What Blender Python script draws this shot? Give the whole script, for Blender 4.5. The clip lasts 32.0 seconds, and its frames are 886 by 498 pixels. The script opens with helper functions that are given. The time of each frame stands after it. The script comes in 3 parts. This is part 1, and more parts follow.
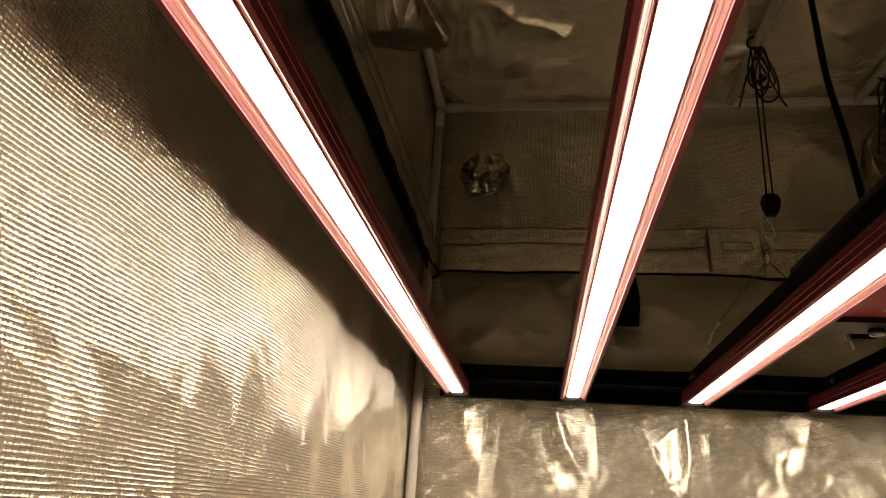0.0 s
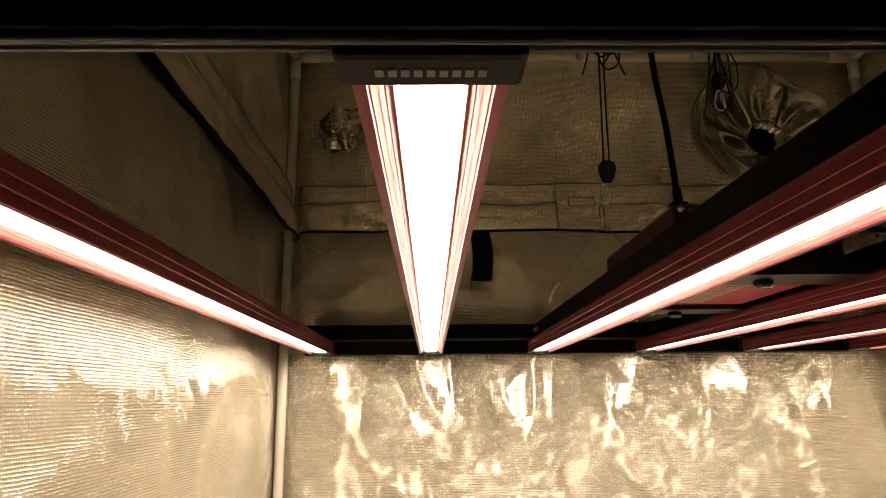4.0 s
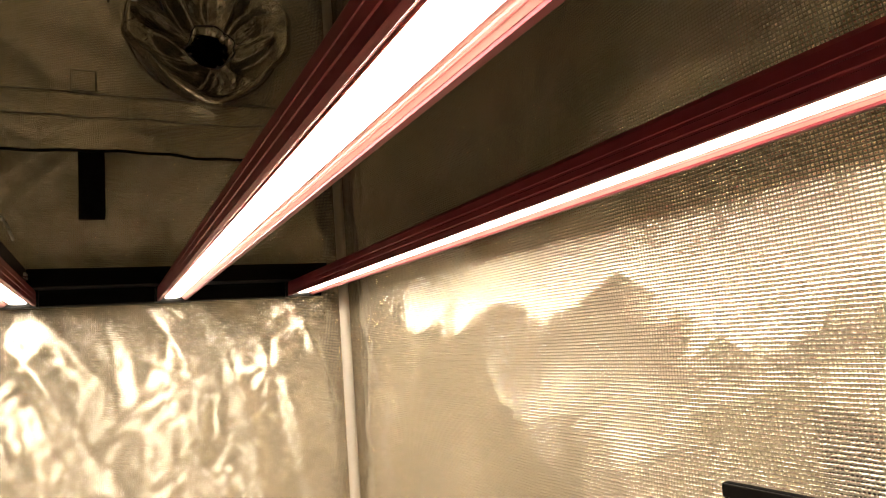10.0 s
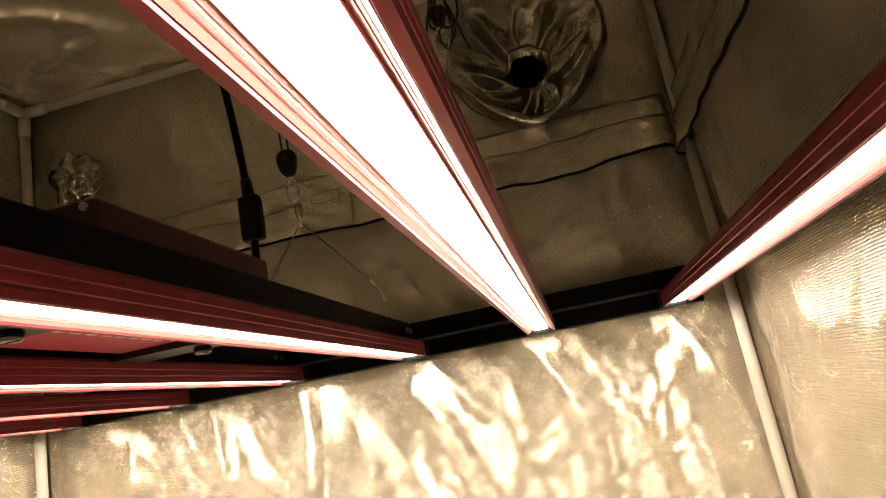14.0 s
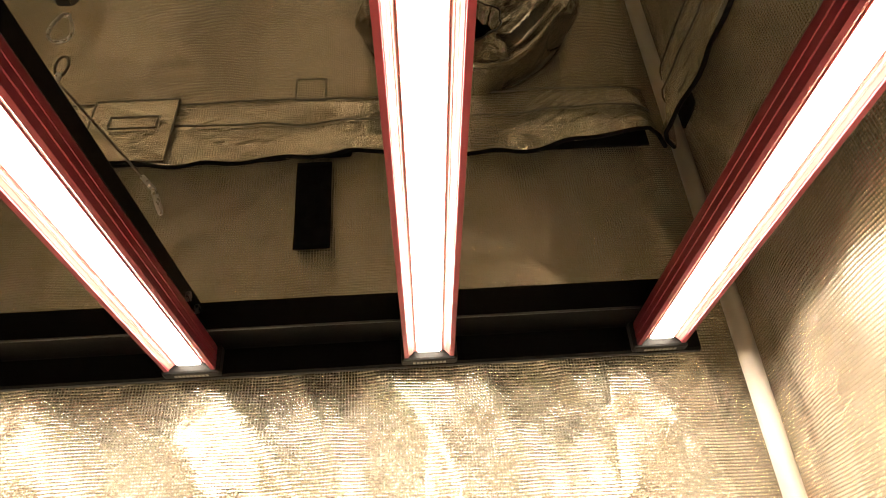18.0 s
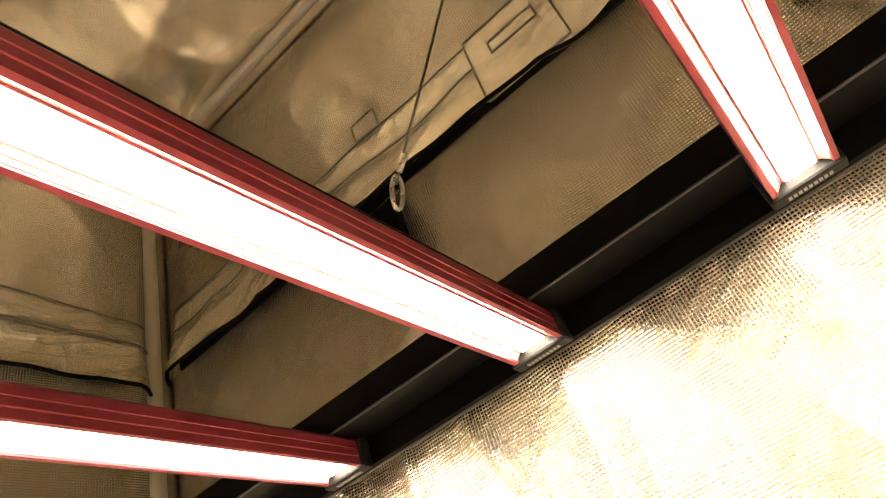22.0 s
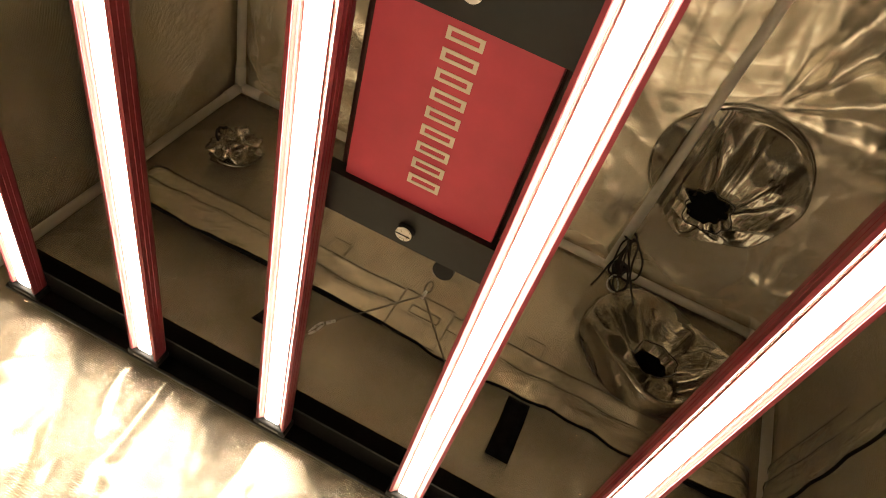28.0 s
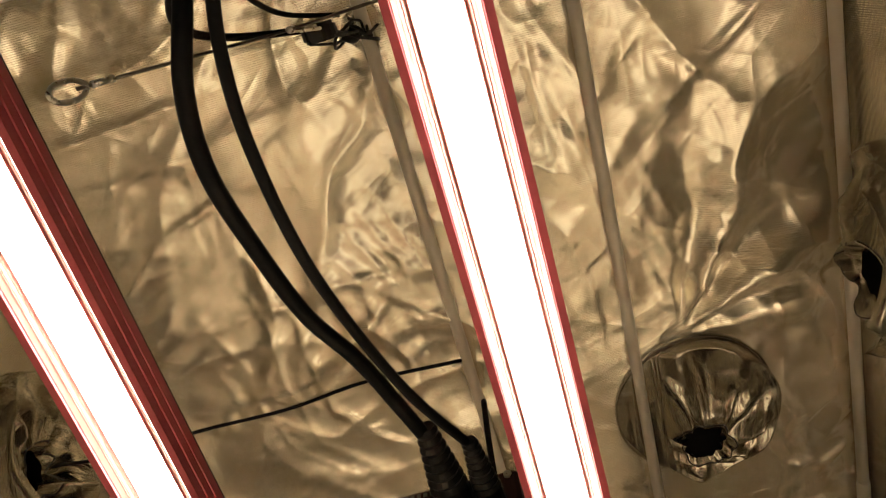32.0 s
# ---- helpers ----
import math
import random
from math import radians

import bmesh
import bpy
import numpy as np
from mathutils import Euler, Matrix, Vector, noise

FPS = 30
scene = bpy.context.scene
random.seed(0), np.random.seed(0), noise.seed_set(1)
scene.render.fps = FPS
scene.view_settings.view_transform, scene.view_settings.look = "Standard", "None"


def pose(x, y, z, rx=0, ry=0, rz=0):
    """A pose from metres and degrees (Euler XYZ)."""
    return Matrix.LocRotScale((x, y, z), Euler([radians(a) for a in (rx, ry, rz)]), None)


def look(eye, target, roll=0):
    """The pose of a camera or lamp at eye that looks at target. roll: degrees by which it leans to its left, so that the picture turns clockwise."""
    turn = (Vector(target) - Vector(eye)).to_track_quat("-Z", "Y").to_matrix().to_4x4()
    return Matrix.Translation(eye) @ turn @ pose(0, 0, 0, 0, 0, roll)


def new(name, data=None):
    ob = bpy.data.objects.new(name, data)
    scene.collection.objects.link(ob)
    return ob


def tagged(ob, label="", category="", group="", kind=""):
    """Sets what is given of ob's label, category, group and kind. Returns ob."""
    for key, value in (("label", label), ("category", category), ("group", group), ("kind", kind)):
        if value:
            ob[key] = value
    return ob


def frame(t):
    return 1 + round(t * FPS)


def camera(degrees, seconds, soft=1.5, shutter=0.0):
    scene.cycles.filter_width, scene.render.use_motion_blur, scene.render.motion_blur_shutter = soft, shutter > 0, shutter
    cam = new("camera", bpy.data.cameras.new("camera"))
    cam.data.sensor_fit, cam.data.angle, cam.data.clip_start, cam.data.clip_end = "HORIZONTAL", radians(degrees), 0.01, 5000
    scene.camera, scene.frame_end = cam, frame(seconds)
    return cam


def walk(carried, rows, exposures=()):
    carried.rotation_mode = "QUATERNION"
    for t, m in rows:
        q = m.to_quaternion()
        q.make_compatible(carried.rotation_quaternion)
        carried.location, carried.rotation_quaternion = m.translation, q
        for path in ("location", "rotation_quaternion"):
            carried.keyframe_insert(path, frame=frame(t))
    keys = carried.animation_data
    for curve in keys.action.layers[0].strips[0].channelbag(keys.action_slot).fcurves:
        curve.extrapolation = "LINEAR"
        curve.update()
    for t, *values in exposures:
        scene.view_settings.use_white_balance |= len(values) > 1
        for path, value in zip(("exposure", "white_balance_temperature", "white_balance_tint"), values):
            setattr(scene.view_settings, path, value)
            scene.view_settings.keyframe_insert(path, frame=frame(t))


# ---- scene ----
cam = camera(67.39, 32.0, soft=1.0)
PATH = [
    (0, (-0.3677, -0.6673, 1.2521), (-0.6618, 1.1692, 1.9875), 4.13),
    (0.5, (-0.3818, -0.6257, 1.2519), (-0.4334, 1.2476, 1.9506), 5.37),
    (1, (-0.3665, -0.6470, 1.2690), (-0.2156, 1.2372, 1.9227), 6.05),
    (1.5, (-0.3437, -0.6690, 1.3000), (-0.0787, 1.2015, 1.9565), 5.69),
    (2, (-0.3279, -0.6836, 1.3113), (-0.0469, 1.1861, 1.9634), 5.66),
    (2.5, (-0.3295, -0.6974, 1.3147), (-0.0514, 1.2060, 1.8621), 4.14),
    (3, (-0.3187, -0.7208, 1.3476), (-0.1185, 1.2129, 1.8178), 2.28),
    (3.5, (-0.3190, -0.7322, 1.3619), (-0.1680, 1.2001, 1.8553), 1.25),
    (4, (-0.3108, -0.7300, 1.3662), (-0.2712, 1.2205, 1.8069), -0.58),
    (4.5, (-0.3052, -0.7278, 1.3441), (-0.3621, 1.2208, 1.7913), -4.17),
    (6.5, (-0.1735, -0.6783, 1.3657), (-0.5919, 1.2442, 1.7245), -9.12),
    (7, (-0.1214, -0.6474, 1.3654), (-0.5052, 1.2817, 1.7280), -10.40),
    (7.5, (-0.0647, -0.6313, 1.3661), (-0.3984, 1.3084, 1.7216), -10.62),
    (8, (-0.0106, -0.6200, 1.3644), (-0.1797, 1.3437, 1.7040), -9.56),
    (8.5, (0.0427, -0.6150, 1.3628), (0.0565, 1.3569, 1.6968), -8.36),
    (9, (0.1004, -0.6010, 1.3618), (0.3839, 1.3535, 1.6778), -6.03),
    (9.5, (0.1392, -0.6146, 1.3578), (0.7997, 1.2524, 1.6370), -5.74),
    (10, (0.2113, -0.5928, 1.3614), (1.1163, 1.1718, 1.6206), -4.52),
    (11, (0.2959, -0.5211, 1.3587), (1.4453, 1.0713, 1.7371), -2.36),
    (12, (0.3857, -0.4999, 1.3540), (1.2419, 1.2567, 1.7797), -6.33),
    (12.5, (0.4318, -0.5176, 1.3589), (0.9927, 1.3692, 1.7128), -7.91),
    (13, (0.4189, -0.5071, 1.3606), (0.5864, 1.4456, 1.7592), -9.98),
    (13.5, (0.3819, -0.5002, 1.3626), (0.2311, 1.4485, 1.7864), -10.48),
    (14, (0.3433, -0.4974, 1.3744), (0.0340, 1.4282, 1.8173), -10.95),
    (14.5, (0.3268, -0.4821, 1.3784), (0.1803, 1.3996, 2.0401), -14.23),
    (16.5, (0.2714, -0.2858, 1.2535), (0.2887, 1.4407, 2.2629), -10.89),
    (17, (0.2624, -0.2234, 1.2450), (0.3170, 1.5000, 2.2583), -6.66),
    (17.5, (0.2687, -0.1217, 1.2241), (0.3589, 1.5962, 2.2443), -5.07),
    (18, (0.2946, -0.0084, 1.2270), (0.3819, 1.6921, 2.2760), -4.40),
    (18.5, (0.3040, 0.1072, 1.2419), (0.2907, 1.7774, 2.3420), -8.60),
    (19, (0.2847, 0.2049, 1.2641), (0.1539, 1.8402, 2.4081), -14.95),
    (19.5, (0.2435, 0.2605, 1.2771), (-0.0224, 1.8578, 2.4509), -20.66),
    (20, (0.2064, 0.2680, 1.2900), (-0.2796, 1.7926, 2.4897), -21.78),
    (20.2, (0.1854, 0.2630, 1.2928), (-0.3487, 1.7538, 2.5144), -22.99),
    (20.5, (0.1579, 0.2435, 1.2995), (-0.4135, 1.7397, 2.4975), -22.39),
    (20.8, (0.1428, 0.2218, 1.3107), (-0.5139, 1.7208, 2.4603), -22.60),
    (21, (0.1159, 0.2155, 1.3055), (-0.5300, 1.7067, 2.4713), -22.96),
    (21.5, (0.0839, 0.1789, 1.2848), (-0.6528, 1.6383, 2.4370), -21.57),
    (22, (0.0611, 0.1205, 1.2465), (-0.6774, 1.5650, 2.4161), -20.77),
    (22.5, (0.0597, 0.0628, 1.2008), (-0.6296, 1.4804, 2.4318), -20.08),
    (23, (0.0780, 0.0196, 1.1434), (-0.6029, 1.4014, 2.4190), -18.51),
    (23.5, (0.0838, -0.0231, 1.0795), (-0.5961, 1.3184, 2.3978), -12.56),
    (24, (0.0796, -0.0794, 1.0220), (-0.5462, 1.1934, 2.4321), -6.28),
    (24.5, (0.0796, -0.1290, 0.9914), (-0.5143, 1.1523, 2.4076), 1.63),
    (26.5, (0.0858, -0.2741, 1.0169), (-0.3666, 1.1479, 2.3485), 21.92),
    (27, (0.0917, -0.2902, 1.0351), (-0.2915, 1.1680, 2.3491), 29.27),
    (27.5, (0.1022, -0.3051, 1.0464), (-0.1916, 1.1262, 2.4120), 32.86),
    (28, (0.1025, -0.3187, 1.0627), (-0.1329, 1.1012, 2.4514), 33.07),
    (28.5, (0.1113, -0.3466, 1.0795), (-0.0756, 1.0294, 2.5189), 32.28),
    (29, (0.1063, -0.3506, 1.0933), (-0.0702, 0.9920, 2.5651), 31.86),
    (29.5, (0.1170, -0.3661, 1.1077), (-0.0349, 0.8671, 2.6750), 30.36),
    (30, (0.1189, -0.3939, 1.1209), (-0.0381, 0.6869, 2.7964), 26.21),
    (30.5, (0.1127, -0.4231, 1.1432), (-0.0377, 0.5654, 2.8753), 21.46),
    (31, (0.1179, -0.4452, 1.1603), (-0.0028, 0.4333, 2.9530), 14.91),
    (31.5, (0.1144, -0.4481, 1.1624), (-0.0138, 0.3196, 3.0048), 5.83),
    (32, (0.0978, -0.4460, 1.1754), (-0.0657, 0.2606, 3.0393), -2.82),
]
EXPOSURES = [(0, -0.15), (1, -0.1), (2, 0.2), (3, 0.55), (4.5, 0.6), (7, 0.72), (8.5, 0.85), (10, 0.58), (12, 0.6), (14.5, 1.05), (17, 1.6), (19, 1.65), (20.5, 2.0), (22, 2.45), (23, 2.5), (24.5, 2.0), (27, 1.45), (28.5, 1.45), (30, 1.75), (31, 1.78), (32, 1.62)]
walk(cam, [(t, look(eye, target, roll)) for t, eye, target, roll in PATH], EXPOSURES)

# ---- world and light ----
world = bpy.data.worlds.new("world")
scene.world = world
world.use_nodes = True
world.node_tree.nodes["Background"].inputs[0].default_value = (0.02, 0.018, 0.015, 1)
world.node_tree.nodes["Background"].inputs[1].default_value = 0.3
LED_COLOUR = (1.0, 0.85, 0.675)
LED_POWER = 19.5


# ---- materials ----
class Mat:
    """A small builder of node materials."""

    def __init__(self, name, colour=(0.5, 0.5, 0.5), rough=0.5, metal=0.0, spec=0.5):
        self.m = bpy.data.materials.new(name)
        self.m.use_nodes = True
        self.t = self.m.node_tree
        self.b = self.t.nodes["Principled BSDF"]
        self.b.inputs["Base Color"].default_value = (*colour, 1)
        self.b.inputs["Roughness"].default_value = rough
        self.b.inputs["Metallic"].default_value = metal
        self.b.inputs["Specular IOR Level"].default_value = spec

    def add(self, kind, **values):
        n = self.t.nodes.new(kind)
        for key, value in values.items():
            n.inputs[key].default_value = value
        return n

    def join(self, a, b):
        self.t.links.new(a, b)

    def where(self):
        return self.add("ShaderNodeNewGeometry").outputs["Position"]

    def own(self):
        return self.add("ShaderNodeTexCoord").outputs["Object"]

    def noise(self, place, scale, detail=3.0, rough=0.55, distort=0.0):
        n = self.add("ShaderNodeTexNoise", Scale=scale, Detail=detail, Roughness=rough, Distortion=distort)
        self.join(place, n.inputs["Vector"])
        return n.outputs["Fac"]

    def maths(self, op, a, b=None, c=None):
        n = self.add("ShaderNodeMath")
        n.operation = op
        for i, v in enumerate((a, b, c)):
            if v is None:
                continue
            if isinstance(v, (int, float)):
                n.inputs[i].default_value = v
            else:
                self.join(v, n.inputs[i])
        return n.outputs[0]

    def ramp(self, fac, stops):
        n = self.add("ShaderNodeValToRGB")
        while len(n.color_ramp.elements) < len(stops):
            n.color_ramp.elements.new(0.5)
        for e, (p, c) in zip(n.color_ramp.elements, stops):
            e.position = p
            e.color = (*c, 1) if len(c) == 3 else (c[0], c[0], c[0], 1)
        self.join(fac, n.inputs["Fac"])
        return n.outputs["Color"]

    def bump(self, height, strength, distance):
        n = self.add("ShaderNodeBump", Strength=strength, Distance=distance)
        self.join(height, n.inputs["Height"])
        if self.b.inputs["Normal"].is_linked:
            self.join(self.b.inputs["Normal"].links[0].from_socket, n.inputs["Normal"])
        self.join(n.outputs["Normal"], self.b.inputs["Normal"])

    def colour(self, socket):
        self.join(socket, self.b.inputs["Base Color"])

    def roughness(self, fac, low, high):
        n = self.add("ShaderNodeMapRange")
        n.inputs["To Min"].default_value, n.inputs["To Max"].default_value = low, high
        self.join(fac, n.inputs["Value"])
        self.join(n.outputs[0], self.b.inputs["Roughness"])


def foil(name, axes, pitch=0.0028, weave=1.0, rough=(0.10, 0.20), base=0.96, crumple=1.0, metal=0.94, facets=0.0, size=1.0):
    """Aluminised film over a small square mesh of raised threads, slightly creased; facets: how hard it was crumpled."""
    m = Mat(name, rough=0.15, metal=metal)
    p = m.where()
    sep = m.add("ShaderNodeSeparateXYZ")
    m.join(p, sep.inputs[0])
    big = m.noise(p, 4.0, 3.0)
    fine = m.noise(p, 45.0, 4.0)
    m.colour(m.ramp(big, [(0.3, (base * 0.99, base * 0.922, base * 0.755)), (0.7, (base * 1.05, base * 0.978, base * 0.82))]))
    m.roughness(fine, *rough)
    turn = m.add("ShaderNodeMapping", Rotation=(0.5, 0.4, 0.7), Scale=(1.0, 2.2, 1.0))
    m.join(p, turn.inputs["Vector"])
    ridge = m.maths("ABSOLUTE", m.maths("SUBTRACT", m.noise(turn.outputs[0], 5.0, 2.5, 0.5, 0.25), 0.5))
    m.bump(m.maths("POWER", m.maths("SUBTRACT", 0.5, ridge), 2.0), 0.65 * crumple, 0.03)
    if facets:
        # thin long creases, each set stretched along its own direction in the sheet
        spin = {"XY": 2, "XZ": 1, "YZ": 0}[axes]
        for angle, long, wide, deep in ((0.5, 0.30, 0.055, 0.0030), (-0.75, 0.24, 0.042, 0.0026), (1.7, 0.16, 0.034, 0.0018), (2.7, 0.11, 0.022, 0.0012)):
            lay = m.add("ShaderNodeMapping", Rotation=tuple(angle if k == spin else 0 for k in range(3)),
                        Scale=tuple({axes[0]: long * size, axes[1]: wide * size}.get(k, 0.2) for k in "XYZ"), Location=(angle, 2 * angle, angle))
            lay.vector_type = "TEXTURE"
            m.join(p, lay.inputs["Vector"])
            off = m.maths("ABSOLUTE", m.maths("SUBTRACT", m.noise(lay.outputs[0], 1.0, 1.5, 0.5, 0.4), 0.5))
            m.bump(m.maths("POWER", m.maths("SUBTRACT", 1.0, m.maths("MULTIPLY", off, 2.0)), 3.0), facets, deep * size)
    if weave:
        k = math.pi / pitch
        heights = []
        for axis, power in zip(axes, (9.0, 9.0)):
            wave = m.maths("ABSOLUTE", m.maths("COSINE", m.maths("MULTIPLY", sep.outputs["XYZ".index(axis)], k)))
            heights.append(m.maths("POWER", wave, power))
        ripple = m.maths("POWER", heights[1], 0.25)
        m.bump(m.maths("MAXIMUM", m.maths("MULTIPLY", heights[0], 0.45), ripple), 1.0 * weave, 0.0003)
        # threads darkened in colour for the shade and dark reflections of their relief
        mix = m.add("ShaderNodeMix")
        mix.data_type, mix.blend_type = "RGBA", "MULTIPLY"
        lines = m.maths("MAXIMUM", m.maths("MULTIPLY", heights[0], 0.7), m.maths("MULTIPLY", heights[1], 0.95))
        m.join(m.maths("MULTIPLY", lines, min(1.0, weave)), mix.inputs["Factor"])
        m.join(m.b.inputs["Base Color"].links[0].from_socket, mix.inputs[6])
        mix.inputs[7].default_value = (0.10, 0.075, 0.05, 1)
        m.colour(mix.outputs[2])
        m.join(m.maths("MULTIPLY", m.maths("SUBTRACT", 1.0, m.maths("MULTIPLY", lines, min(1.0, weave))), metal), m.b.inputs["Metallic"])
    return m.m


FOIL = {"x": foil("foil_side", "YZ", crumple=0.3, rough=(0.12, 0.17), metal=0.95, base=0.96, facets=0.25, size=2.2), "y": foil("foil_back", "XZ", crumple=0.35, rough=(0.14, 0.19), facets=0.42, size=2.4, metal=0.95, base=0.96), "z": foil("foil_top", "XY", crumple=0.45, weave=0.12, rough=(0.21, 0.28), metal=0.82, facets=0.32, size=1.9, base=0.94)}
FLAP = foil("foil_flap", "XZ", weave=0.25, base=0.84, rough=(0.16, 0.22), crumple=1.0, metal=0.82, facets=0.8, size=1.2)
SEAM = foil("foil_seam", "XZ", weave=0.0, base=0.16, rough=(0.4, 0.5), crumple=0.3)
SOCK = foil("foil_sleeve", "XZ", weave=0.0, base=0.40, rough=(0.14, 0.20), crumple=0.7, metal=0.95, facets=0.8, size=0.6)


def plain(name, colour, rough, metal=0.0, grain=60.0, vary=0.15, bump=0.1, depth=0.001, spec=0.5):
    m = Mat(name, colour, rough, metal, spec)
    p = m.own()
    lo, hi = (tuple(min(1, c * k) for c in colour) for k in (1 - vary, 1 + vary))
    n = m.noise(p, grain, 4.0)
    m.colour(m.ramp(m.noise(p, grain * 0.13, 3.0), [(0.3, lo), (0.7, hi)]))
    m.roughness(n, rough * 0.85, min(1, rough * 1.15))
    if bump:
        m.bump(n, bump, depth)
    return m.m


RED_ALU = plain("red_anodised_aluminium", (0.255, 0.037, 0.052), 0.38, 0.5, 200, 0.12, 0.05, 0.0004)
# two lighter copies of the red alloy, with the LED glare put into their colour
RED_LIP = plain("red_lip_lightened_for_glare", (0.45, 0.12, 0.115), 0.35, 0.2, 200, 0.08, 0.04, 0.0003)
PINK_LIP = plain("red_lip_paled_for_glare", (0.50, 0.235, 0.215), 0.42, 0.1, 200, 0.06, 0.04, 0.0003)
RED_PAINT = plain("red_painted_steel", (0.45, 0.042, 0.072), 0.5, 0.0, 260, 0.07, 0.08, 0.0003)
MAROON = plain("maroon_casing", (0.060, 0.019, 0.015), 0.5, 0.1, 200, 0.12, 0.06, 0.0004)
BLACK_METAL = plain("black_powder_coat", (0.0022, 0.0021, 0.0019), 0.45, 0.0, 400, 0.2, 0.12, 0.0003, 0.12)
DARK_STEEL = plain("dark_grey_painted_steel", (0.009, 0.0086, 0.0074), 0.40, 0.0, 400, 0.2, 0.10, 0.0003, 0.38)
CAP_BLACK = plain("matt_black_plastic", (0.007, 0.0068, 0.0064), 0.6, 0.0, 300, 0.2, 0.08, 0.0003, 0.2)
BLACK_EDGE = plain("black_lightened_for_edge_glint", (0.035, 0.034, 0.031), 0.5, 0.0, 300, 0.3, 0.08, 0.0003, 0.4)
BLACK_PLASTIC = plain("black_plastic", (0.009, 0.0086, 0.0082), 0.45, 0.0, 300, 0.2, 0.08, 0.0003, 0.22)
BLACK_CLOTH = plain("black_webbing", (0.006, 0.006, 0.006), 0.95, 0.0, 600, 0.3, 0.4, 0.0006, 0.1)
RUBBER = plain("black_rubber_cable", (0.004, 0.004, 0.004), 0.55, 0.0, 300, 0.2, 0.05, 0.0003, 0.12)
CORD = plain("black_braided_cord", (0.014, 0.013, 0.012), 0.8, 0.0, 900, 0.3, 0.5, 0.0006)
STEEL = plain("zinc_plated_steel", (0.62, 0.6, 0.56), 0.28, 1.0, 300, 0.1, 0.05, 0.0003)
WIRE = plain("steel_wire", (0.16, 0.145, 0.12), 0.45, 1.0, 500, 0.15, 0.2, 0.0003)
POLE = plain("white_painted_tube", (0.60, 0.56, 0.49), 0.42, 0.0, 90, 0.08, 0.08, 0.0006)
JOINT = plain("grey_joint", (0.5, 0.47, 0.41), 0.5, 0.0, 90, 0.1, 0.08, 0.0006)
BOARD = plain("white_circuit_board", (0.8, 0.78, 0.74), 0.5, 0.0, 100, 0.05, 0.0)
PRINT = plain("pale_print", (0.6, 0.55, 0.44), 0.6, 0.0, 300, 0.06, 0.0)
GREY_PRINT = plain("grey_print", (0.24, 0.23, 0.20), 0.6, 0.0, 300, 0.06, 0.0)
# flat black that stands in for shade inside holes and gaps
DARK = plain("black_painted_shade", (0.004, 0.004, 0.004), 0.95, 0.0, 60, 0.2, 0.2, 0.002, 0.05)
ROOM = plain("dull_plaster", (0.18, 0.17, 0.155), 0.9, 0.0, 30, 0.08, 0.2, 0.002)
TRAY = plain("tent_floor_sheet", (0.92, 0.89, 0.80), 0.6, 0.0, 40, 0.1, 0.2, 0.002)
m = Mat("led_light", (0.9, 0.85, 0.75), 0.4)
m.b.inputs["Emission Color"].default_value = (*LED_COLOUR, 1)
m.b.inputs["Emission Strength"].default_value = LED_POWER
LED = m.m


# ---- mesh helpers ----
def mesh_of(bm, material, smooth=True):
    bmesh.ops.recalc_face_normals(bm, faces=bm.faces)
    me = bpy.data.meshes.new("mesh")
    bm.to_mesh(me)
    bm.free()
    me.materials.append(material)
    if smooth:
        me.shade_smooth()
    return me


def world_of(ob):
    m = ob.matrix_basis.copy()
    return world_of(ob.parent) @ ob.matrix_parent_inverse @ m if ob.parent else m


def part(name, bm, material, parent, label="", smooth=False, at=None):
    """One mesh object under a thing or a part; bm (or ready mesh data) is in world metres, or in its own, placed by at."""
    data = bm if isinstance(bm, bpy.types.Mesh) else mesh_of(bm, material, smooth)
    data.name = name
    ob = new(name, data)
    ob.parent = parent
    ob.matrix_parent_inverse = world_of(parent).inverted()
    if at is not None:
        ob.matrix_basis = at
    return tagged(ob, label)


def thing(name, place, label, category, group="", kind=""):
    ob = new(name)
    ob.empty_display_size = 0.05
    ob.matrix_basis = pose(*place)
    return tagged(ob, label, category, group, kind)


def single(name, bm, material, label, category, group="", kind="", smooth=False):
    return tagged(new(name, mesh_of(bm, material, smooth)), label, category, group, kind)


def box(x0, x1, y0, y1, z0, z1, bevel=0.0, bm=None):
    own = bmesh.new()
    bmesh.ops.create_cube(own, size=1)
    for v in own.verts:
        v.co = ((x0 + x1) / 2 + v.co.x * (x1 - x0), (y0 + y1) / 2 + v.co.y * (y1 - y0), (z0 + z1) / 2 + v.co.z * (z1 - z0))
    if bevel:
        bmesh.ops.bevel(own, geom=own.edges[:], offset=bevel, segments=2, affect="EDGES", profile=0.5)
    if bm is None:
        return own
    me = bpy.data.meshes.new("tmp")
    own.to_mesh(me)
    own.free()
    bm.from_mesh(me)
    bpy.data.meshes.remove(me)
    return bm


def extrude_y(outline, y0, y1, bm=None):
    """A closed (x, z) outline drawn out along y."""
    bm = bm or bmesh.new()
    a = [bm.verts.new((x, y0, z)) for x, z in outline]
    b = [bm.verts.new((x, y1, z)) for x, z in outline]
    n = len(outline)
    for i in range(n):
        bm.faces.new((a[i], a[(i + 1) % n], b[(i + 1) % n], b[i]))
    bm.faces.new(a)
    bm.faces.new(b[::-1])
    return bm


def extrude_x(outline, x0, x1):
    """A closed (y, z) outline drawn out along x."""
    bm = extrude_y([(y, z) for y, z in outline], x0, x1)
    for v in bm.verts:
        v.co = (v.co.y, v.co.x, v.co.z)
    return bm


